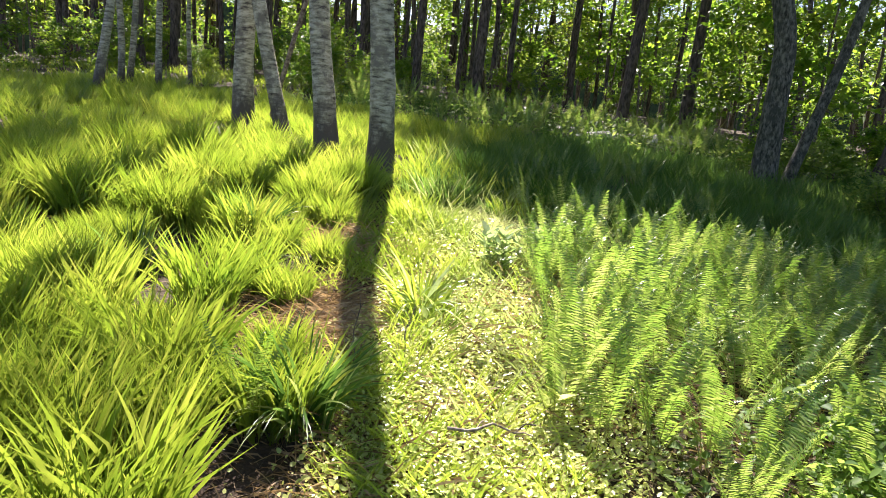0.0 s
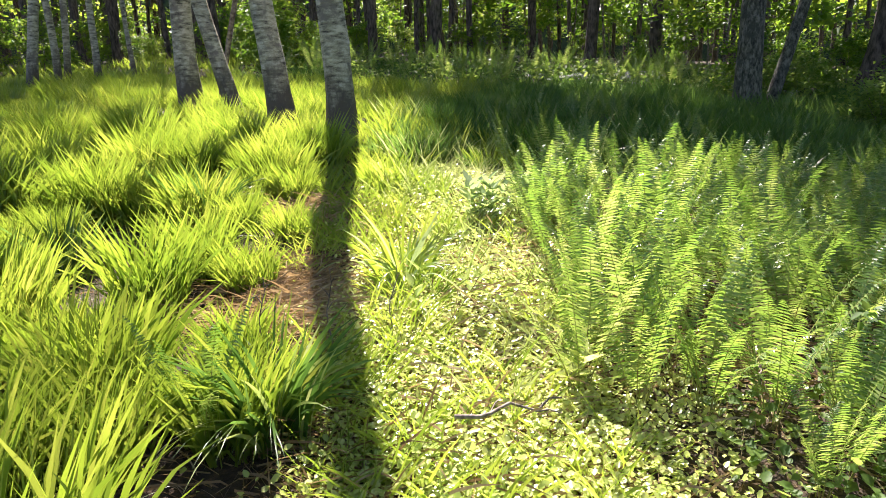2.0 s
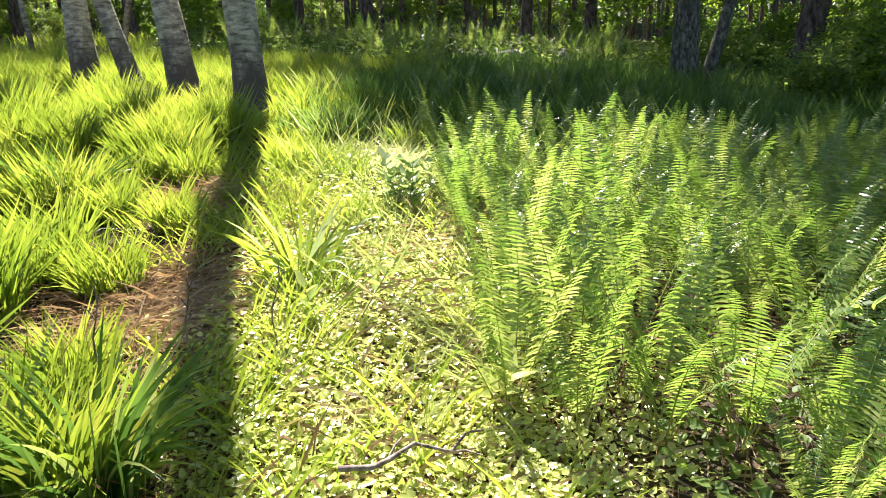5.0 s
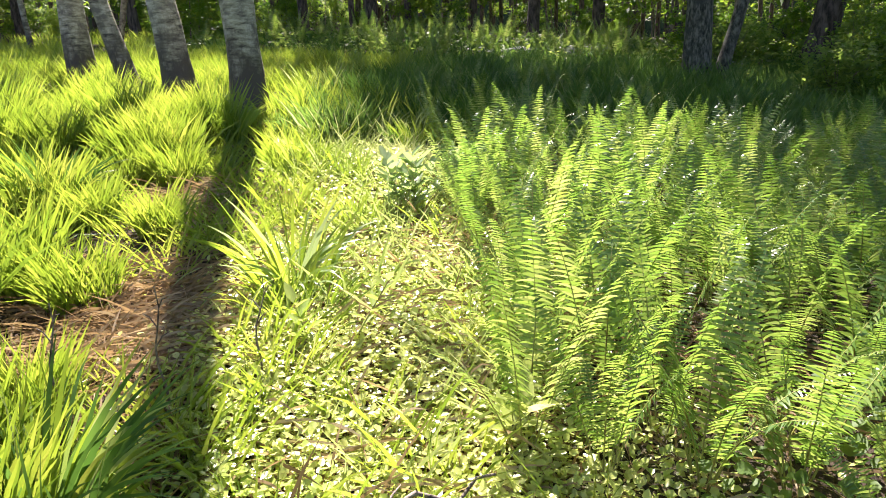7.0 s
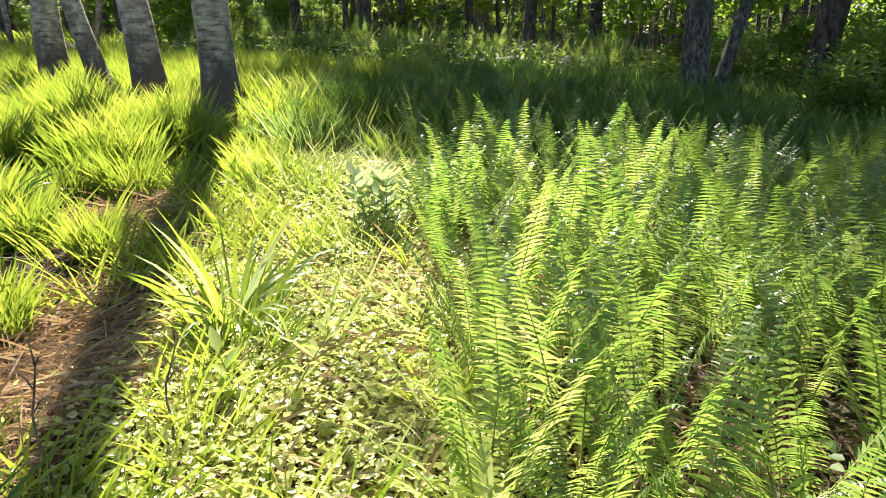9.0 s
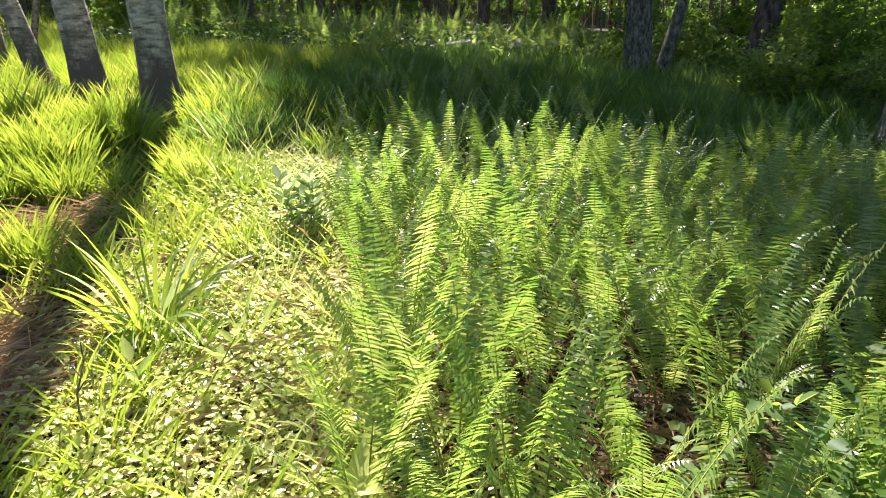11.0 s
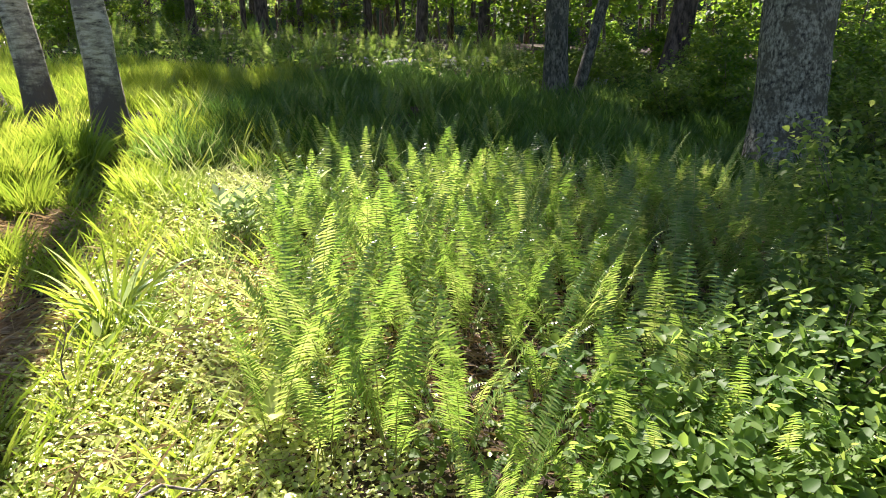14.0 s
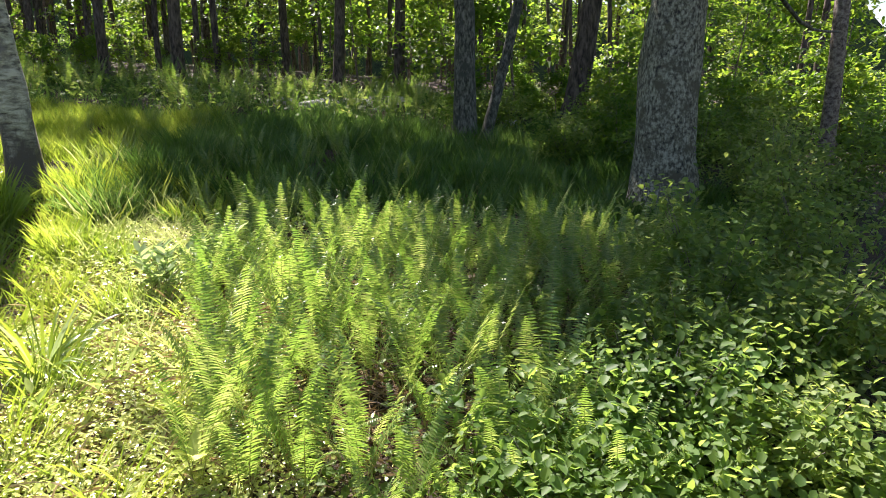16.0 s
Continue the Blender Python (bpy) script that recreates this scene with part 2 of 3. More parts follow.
# ---- ground ----
def axis(lo, hi, step, far):
    mid = list(np.arange(lo, hi + step / 2, step))
    out, s, a, b = [], step, lo, hi
    head, tail = [], []
    while a > -far:
        s *= 1.35
        a -= s
        b += s
        head.insert(0, a)
        tail.append(b)
    return np.array(head + mid + tail)


gx, gy = axis(-12, 12, 0.12, 1500), axis(-2, 22, 0.12, 1500)
X, Y = np.meshgrid(gx, gy)
nx, ny = len(gx), len(gy)
idx = np.arange(nx * ny).reshape(ny, nx)
ground = new("ground", quad_mesh("ground", on_ground(X.ravel(), Y.ravel()),
             np.stack([idx[:-1, :-1], idx[:-1, 1:], idx[1:, 1:], idx[1:, :-1]], -1).reshape(-1, 4), SOIL))
tagged(ground, "brown forest soil with leaf litter, sloping gently", "ground", kind="structure")

# ---- trees ----
def trunk_line(h, lean, wob, seed, n, sway=0.0):
    out = []
    for i in range(n + 1):
        z = h * (i / n) ** 1.35
        up = max(0.0, z - 2.3)
        out.append((lean[0] * z + wob * math.sin(z * 0.9 + seed) + sway * (1 - math.exp(-(up / 2.2) ** 1.5)), lean[1] * z + wob * math.cos(z * 0.7 + seed * 2), z))
    return out


def trunk_mesh(name, h, r, lean, wob, seed, mat, ridge, flare=0.5, sides=20, n=34, sway=0.0):
    pts = trunk_line(h, lean, wob, seed, n, sway)
    x0, y0 = pts[0][0], pts[0][1]
    pts = [(x - x0, y - y0, z - 0.12) for x, y, z in pts]
    rad = [r * (1 - 0.75 * (p[2] + 0.12) / h) * (1 + flare * math.exp(-(p[2] + 0.12) / (1.6 * r + 0.05))) for p in pts]
    v, q = tube(pts, rad, sides, ridge, seed)
    me = quad_mesh(name, v, q, mat)
    return me, pts, rad


def scatter_leaves(centres, spread, count, size, tpl, seed, flat=0.5):
    r = np.random.default_rng(int(seed * 10))
    k = len(centres) * count
    c = np.repeat(centres, count, 0)
    off = r.normal(0, 1, (k, 3)) * spread * np.array([1, 1, flat])
    s = size * r.uniform(0.6, 1.3, k)
    M = turns(r.uniform(0, 6.283, k), r.normal(1.6, 0.55, k), np.stack([s, s, s], -1), r.uniform(-.6, .6, k))
    return strew(tpl, M, c + off)


def limb_set(h0, h1, n, reach, r0, seed, up=0.5):
    r = np.random.default_rng(int(seed * 10))
    lots, ends = [], []
    for i in range(n):
        z = h0 + (h1 - h0) * (i + r.uniform(0, .8)) / n
        a = i * 2.4 + r.uniform(-.5, .5)
        L = reach * (1 - 0.6 * (z - h0) / max(h1 - h0 + 1, 1)) * r.uniform(.7, 1.1)
        pts = []
        for j in range(6):
            u = j / 5
            pts.append((math.cos(a + .2 * u) * L * u, math.sin(a + .2 * u) * L * u, z + up * L * u * (1 - .4 * u) + .05 * math.sin(j + i)))
            if j > 1:
                ends.append(pts[-1])
                ends.append(tuple(np.array(pts[-1]) + r.normal(0, L * .16, 3)))
        lots.append(tube(pts, [r0 * (1 - .85 * j / 5) for j in range(6)], 5))
    return lots, np.array(ends)


LEAF = leaf(1, .62, .2, .15)


def make_tree(name, h, r, lean, wob, seed, bark, label, category, kind, crown_from, reach, leaf_mat, leaf_size, per, ridge=.06, flare=.5, group="", sway=0.0):
    t = tagged(new(name), label, category, group)
    t.empty_display_size = 0.2
    me, pts, rad = trunk_mesh("trunk", h, r, lean, wob, seed, bark, ridge, flare, sway=sway)
    part("trunk", me, t)
    nl = 11 if kind == "leaf" else 16
    lots, ends = limb_set(crown_from, h * .97, nl, reach, r * .3, seed, .35 if kind == "leaf" else .05)
    shift = lambda a: a + np.stack([lean[0] * a[:, 2] + sway * (1 - np.exp(-(np.maximum(a[:, 2] - 2.3, 0) / 2.2) ** 1.5)), lean[1] * a[:, 2], 0 * a[:, 2]], -1)
    if name in ("sapling", "bush", "forest_tree") or group == "trees of the wood":
        v, q = merged(lots)
        tagged(part("branching", quad_mesh("branching", shift(v), q, bark), t), kind="stuff")
    else:
        for v, q in lots:
            part("limb", quad_mesh("limb", shift(v), q, bark), t)
    ends = shift(ends)
    tpl = LEAF if kind == "leaf" else leaf(1, .3, .3, .1)
    v, q = scatter_leaves(ends, reach * .14, per, leaf_size, tpl, seed + 5)
    part("crown", quad_mesh("crown", v, q, leaf_mat), t)
    return t


def stand(t, x, y, yaw=0, s=1.0, sink=0.0):
    t.matrix_basis = pose(x, y, float(height(x, y)) - sink, 0, 0, yaw) @ Matrix.Scale(s, 4)
    return t


def stand_copy(t, x, y, yaw=0, s=1.0):
    c = copy_thing(t, pose(x, y, float(height(x, y)), 0, 0, yaw))
    c.scale = (s, s, s)
    return c


# four birches beside the meadow
for x, y, r, lean, seed in ((-1.66, 8.25, .145, (-.025, .02), 1.0), (-2.44, 8.72, .135, (-.06, .02), 2.2), (-3.36, 9.7, .1, (-.19, .03), 3.1), (-4.4, 10.6, .15, (-.05, .0), 4.7)):
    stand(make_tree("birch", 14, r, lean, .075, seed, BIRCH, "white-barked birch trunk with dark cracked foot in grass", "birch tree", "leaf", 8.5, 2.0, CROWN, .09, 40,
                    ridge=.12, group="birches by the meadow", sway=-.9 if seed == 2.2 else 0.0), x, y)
# slender birches farther off at the wood's edge
for x, y, r, lean, seed in ((-8.43, 12.8, .11, (.05, 0), 5.1), (-8.75, 14.0, .085, (-.02, 0), 6.3), (-8.85, 14.4, .08, (.17, 0), 7.2), (-7.78, 13.8, .08, (.1, 0), 8.8), (-7.94, 15.4, .06, (.06, 0), 9.4)):
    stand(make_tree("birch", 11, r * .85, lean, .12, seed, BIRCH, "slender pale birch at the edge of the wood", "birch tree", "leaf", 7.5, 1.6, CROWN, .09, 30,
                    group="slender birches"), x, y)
# a thin leaning stem behind the second birch
stand(make_tree("young_tree", 8, .04, (.30, .05), .06, 3.3, TWIG, "thin leaning bare sapling stem beside a birch", "sapling", "leaf", 7.2, .4, CROWN, .06, 1), -4.05, 10.6)
# grey-barked trees at the shaded side
stand(make_tree("oak", 15, .33, (.085, .03), .06, 2.5, OAKBARK, "large grey rough-barked tree trunk with ivy leaves", "tree", "leaf", 6.4, 3.2, CROWN, .15, 45, ridge=.16, flare=.35), 4.84, 7.95)
stand(make_tree("alder", 14, .19, (-.02, .02), .05, 4.4, GREYBARK, "dark grey tree trunk at the forest edge", "tree", "leaf", 4.7, 3.2, CROWN, .17, 170, ridge=.07, sway=-.8), 3.75, 12.5)
stand(make_tree("alder", 11, .1, (.24, .1), .08, 5.6, GREYBARK, "slim leaning grey stem growing beside a trunk", "tree", "leaf", 5.0, 1.9, CROWN, .15, 30), 4.15, 12.8)
stand(make_tree("alder", 14, .25, (.16, .02), .04, 6.6, PINE, "dark leaning trunk in the shade of the wood", "tree", "leaf", 7.5, 1.8, CROWN, .12, 30), 6.9, 15.4)
# twig bark, paler than pine bark, carries this trunk's sunlight in its colour
stand(make_tree("pine", 14, .12, (.06, 0), .06, 7.7, TWIG, "brown pine trunk with dead side branches, sunlight put into paler bark", "pine tree", "pine", 7.0, 2.4, NEEDLE, .16, 30), 8.6, 9.8)
# pines behind the meadow
for x, y, r, lean, seed in ((2.15, 20.4, .16, (.09, 0), 1.4), (-2.0, 20.5, .17, (.055, 0), 2.4), (-3.7, 20.2, .13, (.03, 0), 3.4), (3.95, 20.8, .17, (.02, 0), 4.4)):
    stand(make_tree("pine", 15, r, lean, .03, seed, PINE, "straight dark pine trunk at the back of the clearing", "pine tree", "pine", 9.2, 3.6 if x > -3 else 1.5, NEEDLE, .3, 38 if x > -3 else 16, group="pines behind the meadow"), x, y)

# trees of the wood behind, copied
wood_pine = make_tree("pine", 17, .15, (.04, .01), .05, 8.1, PINE, "dark straight pine in the wood beyond", "pine tree", "pine", 7.5, 2.6, NEEDLE, .24, 11, group="trees of the wood")
stand(wood_pine, .8, 26)
wood_tree = make_tree("forest_tree", 13, .11, (-.03, .02), .09, 9.3, PINE, "thin dark broadleaf tree in the wood beyond", "tree", "leaf", 3.6, 2.6, CROWN, .18, 9, group="trees of the wood")
stand(wood_tree, -6.5, 23)
sapling = make_tree("sapling", 5.5, .035, (.03, 0), .12, 3.9, TWIG, "young maple with bright sunlit leaves", "sapling", "leaf", 0.9, 1.7, MAPLE, .17, 14, group="saplings in the wood")
stand(sapling, 5.0, 18)
bush = make_tree("bush", 1.7, .02, (.05, 0), .08, 6.1, TWIG, "leafy green understory bush", "bush", "leaf", .15, .9, MAPLE, .1, 22, group="bushes of the understory")
stand(bush, -5.5, 17)


def far_enough(x, y, placed, d):
    return all((x - a) ** 2 + (y - b) ** 2 > d * d for a, b in placed)


R = random.Random(5)
placed = [(-1.6, 8.3), (4.84, 7.95), (3.75, 12.5), (6.9, 15.4), (8.6, 9.8), (2.15, 20.4), (-2, 20.5), (-3.7, 20.2), (3.95, 20.8)]
count = 0
while count < 165:
    x, y = R.uniform(-42, 42), R.uniform(19, 58)
    if (x > 9 and .75 < math.atan2(x - .8, y - 1.3) < 1.05) or (y < 23.5 and -5 < x < 6) or (8 < x < 19 and y < 30) or (x < -4 and y < 20) or (0 < x < 14 and 23 < y < 40 and R.random() < .65) or not far_enough(x, y, placed, 1.5):
        continue
    placed.append((x, y))
    stand_copy(R.choice((wood_pine, wood_pine, wood_tree)), x, y, R.uniform(-180, 180), R.uniform(.75, 1.2))
    count += 1
# mostly unseen trees added at both sides and behind, for bounce light and side views
for x, y in ((13, 1), (19, 3), (10, -2), (7, -7), (2, -9), (-3, -10), (-8, -8), (-13, -3), (-16, 4), (-17, 10), (-15, 16), (18, -3), (-12, 20)):
    stand_copy(R.choice((wood_pine, wood_tree)), x, y, R.uniform(-180, 180), R.uniform(.8, 1.1))
for _ in range(42):
    x, y = R.uniform(-26, -5), R.uniform(19.5, 36)
    if far_enough(x, y, placed, 1.0):
        placed.append((x, y))
        stand_copy(wood_pine, x, y, R.uniform(-180, 180), R.uniform(.6, 1.0))
# slim stems close behind the clearing
slim_pine = make_tree("pine", 15, .085, (-.02, .01), .05, 6.9, PINE, "slim dark pine stem in the wood beyond", "pine tree", "pine", 10.5, 1.5, NEEDLE, .22, 6, group="trees of the wood")
stand(slim_pine, -4.6, 24)
for _ in range(46):
    x, y = R.uniform(-16, 15), R.uniform(21.5, 33)
    if far_enough(x, y, placed, .8):
        placed.append((x, y))
        stand_copy(slim_pine, x, y, R.uniform(-180, 180), R.uniform(.75, 1.2))
# saplings and bushes
count = 0
while count < 110:
    x, y = R.uniform(-34, 30), R.uniform(15, 46)
    if (x > 9 and .75 < math.atan2(x - .8, y - 1.3) < 1.05) or (x < 4.5 and y < 22.5) or (x < -4 and y < 23) or (x > 7 and R.random() < .5) or (x < -3 and R.random() < .6) or not far_enough(x, y, placed, 0.9):
        continue
    placed.append((x, y))
    stand_copy(sapling, x, y, R.uniform(-180, 180), R.uniform(.7, 1.5))
    count += 1
for x, y in ((9.2, 12.9), (10.8, 12.2), (8.4, 14.4)):
    stand_copy(sapling, x, y, R.uniform(-180, 180), R.uniform(.6, 1.0))
count = 0
while count < 75:
    x, y = R.uniform(-18, 18), R.uniform(11, 27)
    if (x < 4.3 and y < 17.5 and x > -7) or (x <= -7 and y < 15.5) or (-4.5 < x < 3 and y < 20.5):
        continue
    stand_copy(bush, x, y, R.uniform(-180, 180), R.uniform(.35, .9))
    count += 1

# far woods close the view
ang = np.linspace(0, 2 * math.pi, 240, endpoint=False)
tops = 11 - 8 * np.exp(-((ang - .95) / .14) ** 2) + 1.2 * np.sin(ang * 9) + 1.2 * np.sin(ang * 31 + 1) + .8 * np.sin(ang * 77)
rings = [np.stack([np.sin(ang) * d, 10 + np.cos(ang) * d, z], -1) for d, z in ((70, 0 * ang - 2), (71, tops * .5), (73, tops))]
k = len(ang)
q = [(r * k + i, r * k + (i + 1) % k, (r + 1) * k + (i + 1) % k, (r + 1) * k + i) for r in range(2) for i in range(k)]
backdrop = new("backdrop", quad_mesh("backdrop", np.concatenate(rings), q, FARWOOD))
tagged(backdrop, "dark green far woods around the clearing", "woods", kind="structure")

for x, y in ((12.2, 13.4), (13.6, 14.8), (14.8, 14.0), (13.2, 12.2), (16, 16), (11.4, 14.6), (15.6, 13.2)):
    stand_copy(bush, x, y, R.uniform(-180, 180), R.uniform(.8, 1.2))
for _ in range(30):
    x, y = R.uniform(5.5, 17), R.uniform(9.5, 19)
    if far_enough(x, y, placed, .7):
        stand_copy(bush, x, y, R.uniform(-180, 180), R.uniform(.4, .8))

# ---- grass ----
BLADES = [blade(b, 3) for b in (.35, .8, 1.25, 1.8)]


def lay_blades(x, y, yaw, tilt, length, width, bends):
    lots = []
    for i, tpl in enumerate(BLADES):
        s = bends == i
        L = length[s]
        lots.append(strew(tpl, turns(yaw[s], tilt[s], np.stack([width[s], L, L], -1)), on_ground(x[s], y[s], -.02)))
    return merged(lots)


def thin_by(x, y, keep):
    k = rng.random(len(x)) < keep(x, y)
    return x[k], y[k]


def box(x0, x1, y0, y1, density):
    n = int((x1 - x0) * (y1 - y0) * density)
    return rng.uniform(x0, x1, n), rng.uniform(y0, y1, n)


def tussocks(x, y, per, rad, tall, wide, lean=.35):
    """Blades that spread from tussock middles."""
    k = len(x) * per
    size = np.repeat(rng.uniform(.5, 1.3, len(x)), per)
    a, r = rng.uniform(0, 6.283, k), np.sqrt(rng.random(k))
    cx, cy = np.repeat(x, per), np.repeat(y, per)
    px, py = cx + np.cos(a) * r * rad * size, cy + np.sin(a) * r * rad * size
    yaw = a + math.pi / 2 + rng.normal(0, 1.3, k)
    tilt = np.abs(rng.normal(0, .15, k)) + lean * r
    return px, py, yaw, tilt, tall * size * rng.uniform(.55, 1.15, k), wide * rng.uniform(.6, 1.4, k), rng.choice(4, k, p=(.62, .27, .09, .02))


def meadow(x, y):
    """Share of tall grass: the open left side, bounded by the strip of herbs and the bare spots."""
    edge = -.84 - 0.19 * (y - 3.3) + .06 * np.sin(y * 2.1)
    edge = np.where(y > 7, -1.6 + (y - 7) * .2, edge)
    s = 1 / (1 + np.exp((x - edge) * 9))
    for bx, by, br in ((-1.08, 4.5, .42), (-.95, 3.95, .25), (-1.4, 5.95, .2), (-1.6, 7.95, .36), (-2.4, 8.4, .36), (-3.3, 9.4, .36), (-4.3, 10.2, .36)):
        s = s * (1 - .97 * np.exp(-((x - bx) ** 2 + (y - by) ** 2) / br ** 2))
    return s


# tall tussocks near by, then wider blades farther off
lots = []
x, y = thin_by(*box(-4.2, 0, .9, 7.5, 13), lambda x, y: meadow(x, y) * np.clip((y - .9) / 1.2, 0, 1))
lots.append(lay_blades(*tussocks(x, y, 290, .16, .4, .0038, .1)))
x, y = thin_by(*box(-10, 2.5, 7.2, 14.5, 6), meadow)
lots.append(lay_blades(*tussocks(x, y, 180, .24, .31, .006, .12)))
x, y = thin_by(*box(-10, -4.0, 3.5, 7.5, 4), meadow)
lots.append(lay_blades(*tussocks(x, y, 150, .24, .38, .0075, .14)))
# shorter grass right of the tall tussocks
x, y = thin_by(*box(-2.0, 0, 3.2, 8, 22), lambda x, y: ((x > -1.0 - .19 * (y - 3.3)) & (x < -.25 - .1 * (y - 3.3))) * (1 - .97 * np.exp(-((x + 1.05) ** 2 + (y - 4.45) ** 2) / .2)))
lots.append(lay_blades(*tussocks(x, y, 60, .15, .22, .004, .5)))
x, y = box(-.6, .45, 2.6, 5.6, 13)
lots.append(lay_blades(*tussocks(x, y, 34, .12, .22, .0035, .5)))
x, y = box(-1.25, .2, 5.6, 9.0, 6)
lots.append(lay_blades(*tussocks(x, y, 70, .15, .34, .0045, .15)))
x, y = box(-15, -4.5, 14, 22, 1.6)
lots.append(lay_blades(*tussocks(x, y, 45, .36, .35, .02)))
x, y = box(-8, 9, -7, 2.1, 4)
lots.append(lay_blades(*tussocks(x, y, 40, .25, .26, .009, .4)))
v, q = merged(lots)
tagged(new("meadow_grass", quad_mesh("meadow_grass", v, q, GRASS)), "tall bright yellow-green meadow grass in tussocks", "grass", kind="stuff")

# grass of the shaded hollow and the far floor, shade also put into its colour
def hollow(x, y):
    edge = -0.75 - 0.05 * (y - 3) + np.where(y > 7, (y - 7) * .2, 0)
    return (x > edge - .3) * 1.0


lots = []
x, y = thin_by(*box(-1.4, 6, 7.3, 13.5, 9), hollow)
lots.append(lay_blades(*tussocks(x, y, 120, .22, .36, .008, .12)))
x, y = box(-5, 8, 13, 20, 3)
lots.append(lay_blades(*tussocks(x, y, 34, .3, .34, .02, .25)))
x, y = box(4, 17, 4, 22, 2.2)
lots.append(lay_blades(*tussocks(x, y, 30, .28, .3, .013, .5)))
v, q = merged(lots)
tagged(new("shade_grass", quad_mesh("shade_grass", v, q, SHADED_GRASS)), "grass in the hollow, its shade put into a darker green", "grass", kind="stuff")

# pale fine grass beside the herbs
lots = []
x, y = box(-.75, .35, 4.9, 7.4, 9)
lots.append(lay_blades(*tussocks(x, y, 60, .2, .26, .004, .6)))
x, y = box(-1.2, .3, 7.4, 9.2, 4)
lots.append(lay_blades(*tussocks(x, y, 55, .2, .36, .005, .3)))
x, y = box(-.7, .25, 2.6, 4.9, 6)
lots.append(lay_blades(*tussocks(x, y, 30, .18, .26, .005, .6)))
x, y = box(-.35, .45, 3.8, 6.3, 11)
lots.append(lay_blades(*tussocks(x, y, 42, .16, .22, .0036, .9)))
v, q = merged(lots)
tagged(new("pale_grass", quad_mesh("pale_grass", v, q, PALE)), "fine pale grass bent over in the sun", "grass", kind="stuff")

# dead straw on the soil
n = 15000
x, y = rng.uniform(-4, 5, n), rng.uniform(2, 9, n)
v, q = lay_blades(x, y, rng.uniform(0, 6.283, n), rng.normal(1.45, .16, n), rng.uniform(.08, .3, n), rng.uniform(.002, .006, n), rng.choice(4, n))
v[:, 2] += .03
lots = [(v, q)]
for bx, by, br, n in ((-.1, 4.6, .5, 2600), (.2, 5.6, .5, 2200), (-.2, 3.4, .4, 1500), (-1.4, 5.95, .17, 900), (-1.08, 4.5, .22, 3200), (1.1, 4.3, .3, 500)):
    x, y = bx + rng.normal(0, br, n), by + rng.normal(0, br, n)
    v, q = lay_blades(x, y, rng.uniform(0, 6.283, n), rng.normal(1.3, .25, n), rng.uniform(.08, .28, n), rng.uniform(.003, .006, n), rng.choice(4, n))
    v[:, 2] += .04
    lots.append((v, q))
v, q = merged(lots)
tagged(new("dead_straw", quad_mesh("dead_straw", v, q, STRAW)), "dry brown straw and litter on the soil", "straw", kind="stuff")

# ---- herbs ----
def herb_patch(x, y, size, top):
    k = len(x)
    s = size * rng.uniform(.5, 1.3, k)
    M = turns(rng.uniform(0, 6.283, k), rng.normal(1.4, .45, k), np.stack([s, s, s], -1), rng.uniform(-.5, .5, k))
    return strew(leaf(1, .7, .2, .12), M, on_ground(x, y, 0) + np.stack([0 * x, 0 * x, rng.uniform(.01, 1, k) ** .7 * top], -1))


def herb_strip(x, y):
    s = 1 / (1 + np.exp(-(x + .5 + .14 * (y - 3.3)) * 14)) / (1 + np.exp((x - .58) * 6))
    s = s * np.clip((y - .8 - .3 * np.sin(x * 5)) / 1.3, 0, 1)
    return s * (1 - .8 * np.exp(-((x - 1.1) ** 2 + (y - 4.3) ** 2) / .12))


lots = []
x, y = thin_by(*box(-1.2, 1.6, .8, 5.4, 10500), herb_strip)
lots.append(herb_patch(x, y, .026, .065))
x, y = thin_by(*box(-1.2, 1.6, 5.4, 7.4, 2500), herb_strip)
lots.append(herb_patch(x, y, .03, .08))
v, q = merged(lots)
tagged(new("herb_carpet", quad_mesh("herb_carpet", v, q, HERB)), "low carpet of small yellow-green herb leaves", "herbs", kind="stuff")
x, y = box(-5, 9, 13.5, 21, 40)
lots = [herb_patch(x, y, .11, .35)]
x, y = thin_by(*box(.75, 5, 2.2, 7.5, 620), lambda x, y: 1 - .95 * np.exp(-((x - 1.1) ** 2 + (y - 4.3) ** 2) / .1))
lots.append(herb_patch(x, y, .045, .13))
v, q = merged(lots)
tagged(new("woodland_herbs", quad_mesh("woodland_herbs", v, q, SHRUB)), "broad-leaved green herbs on the woodland floor and under ferns", "herbs", kind="stuff")

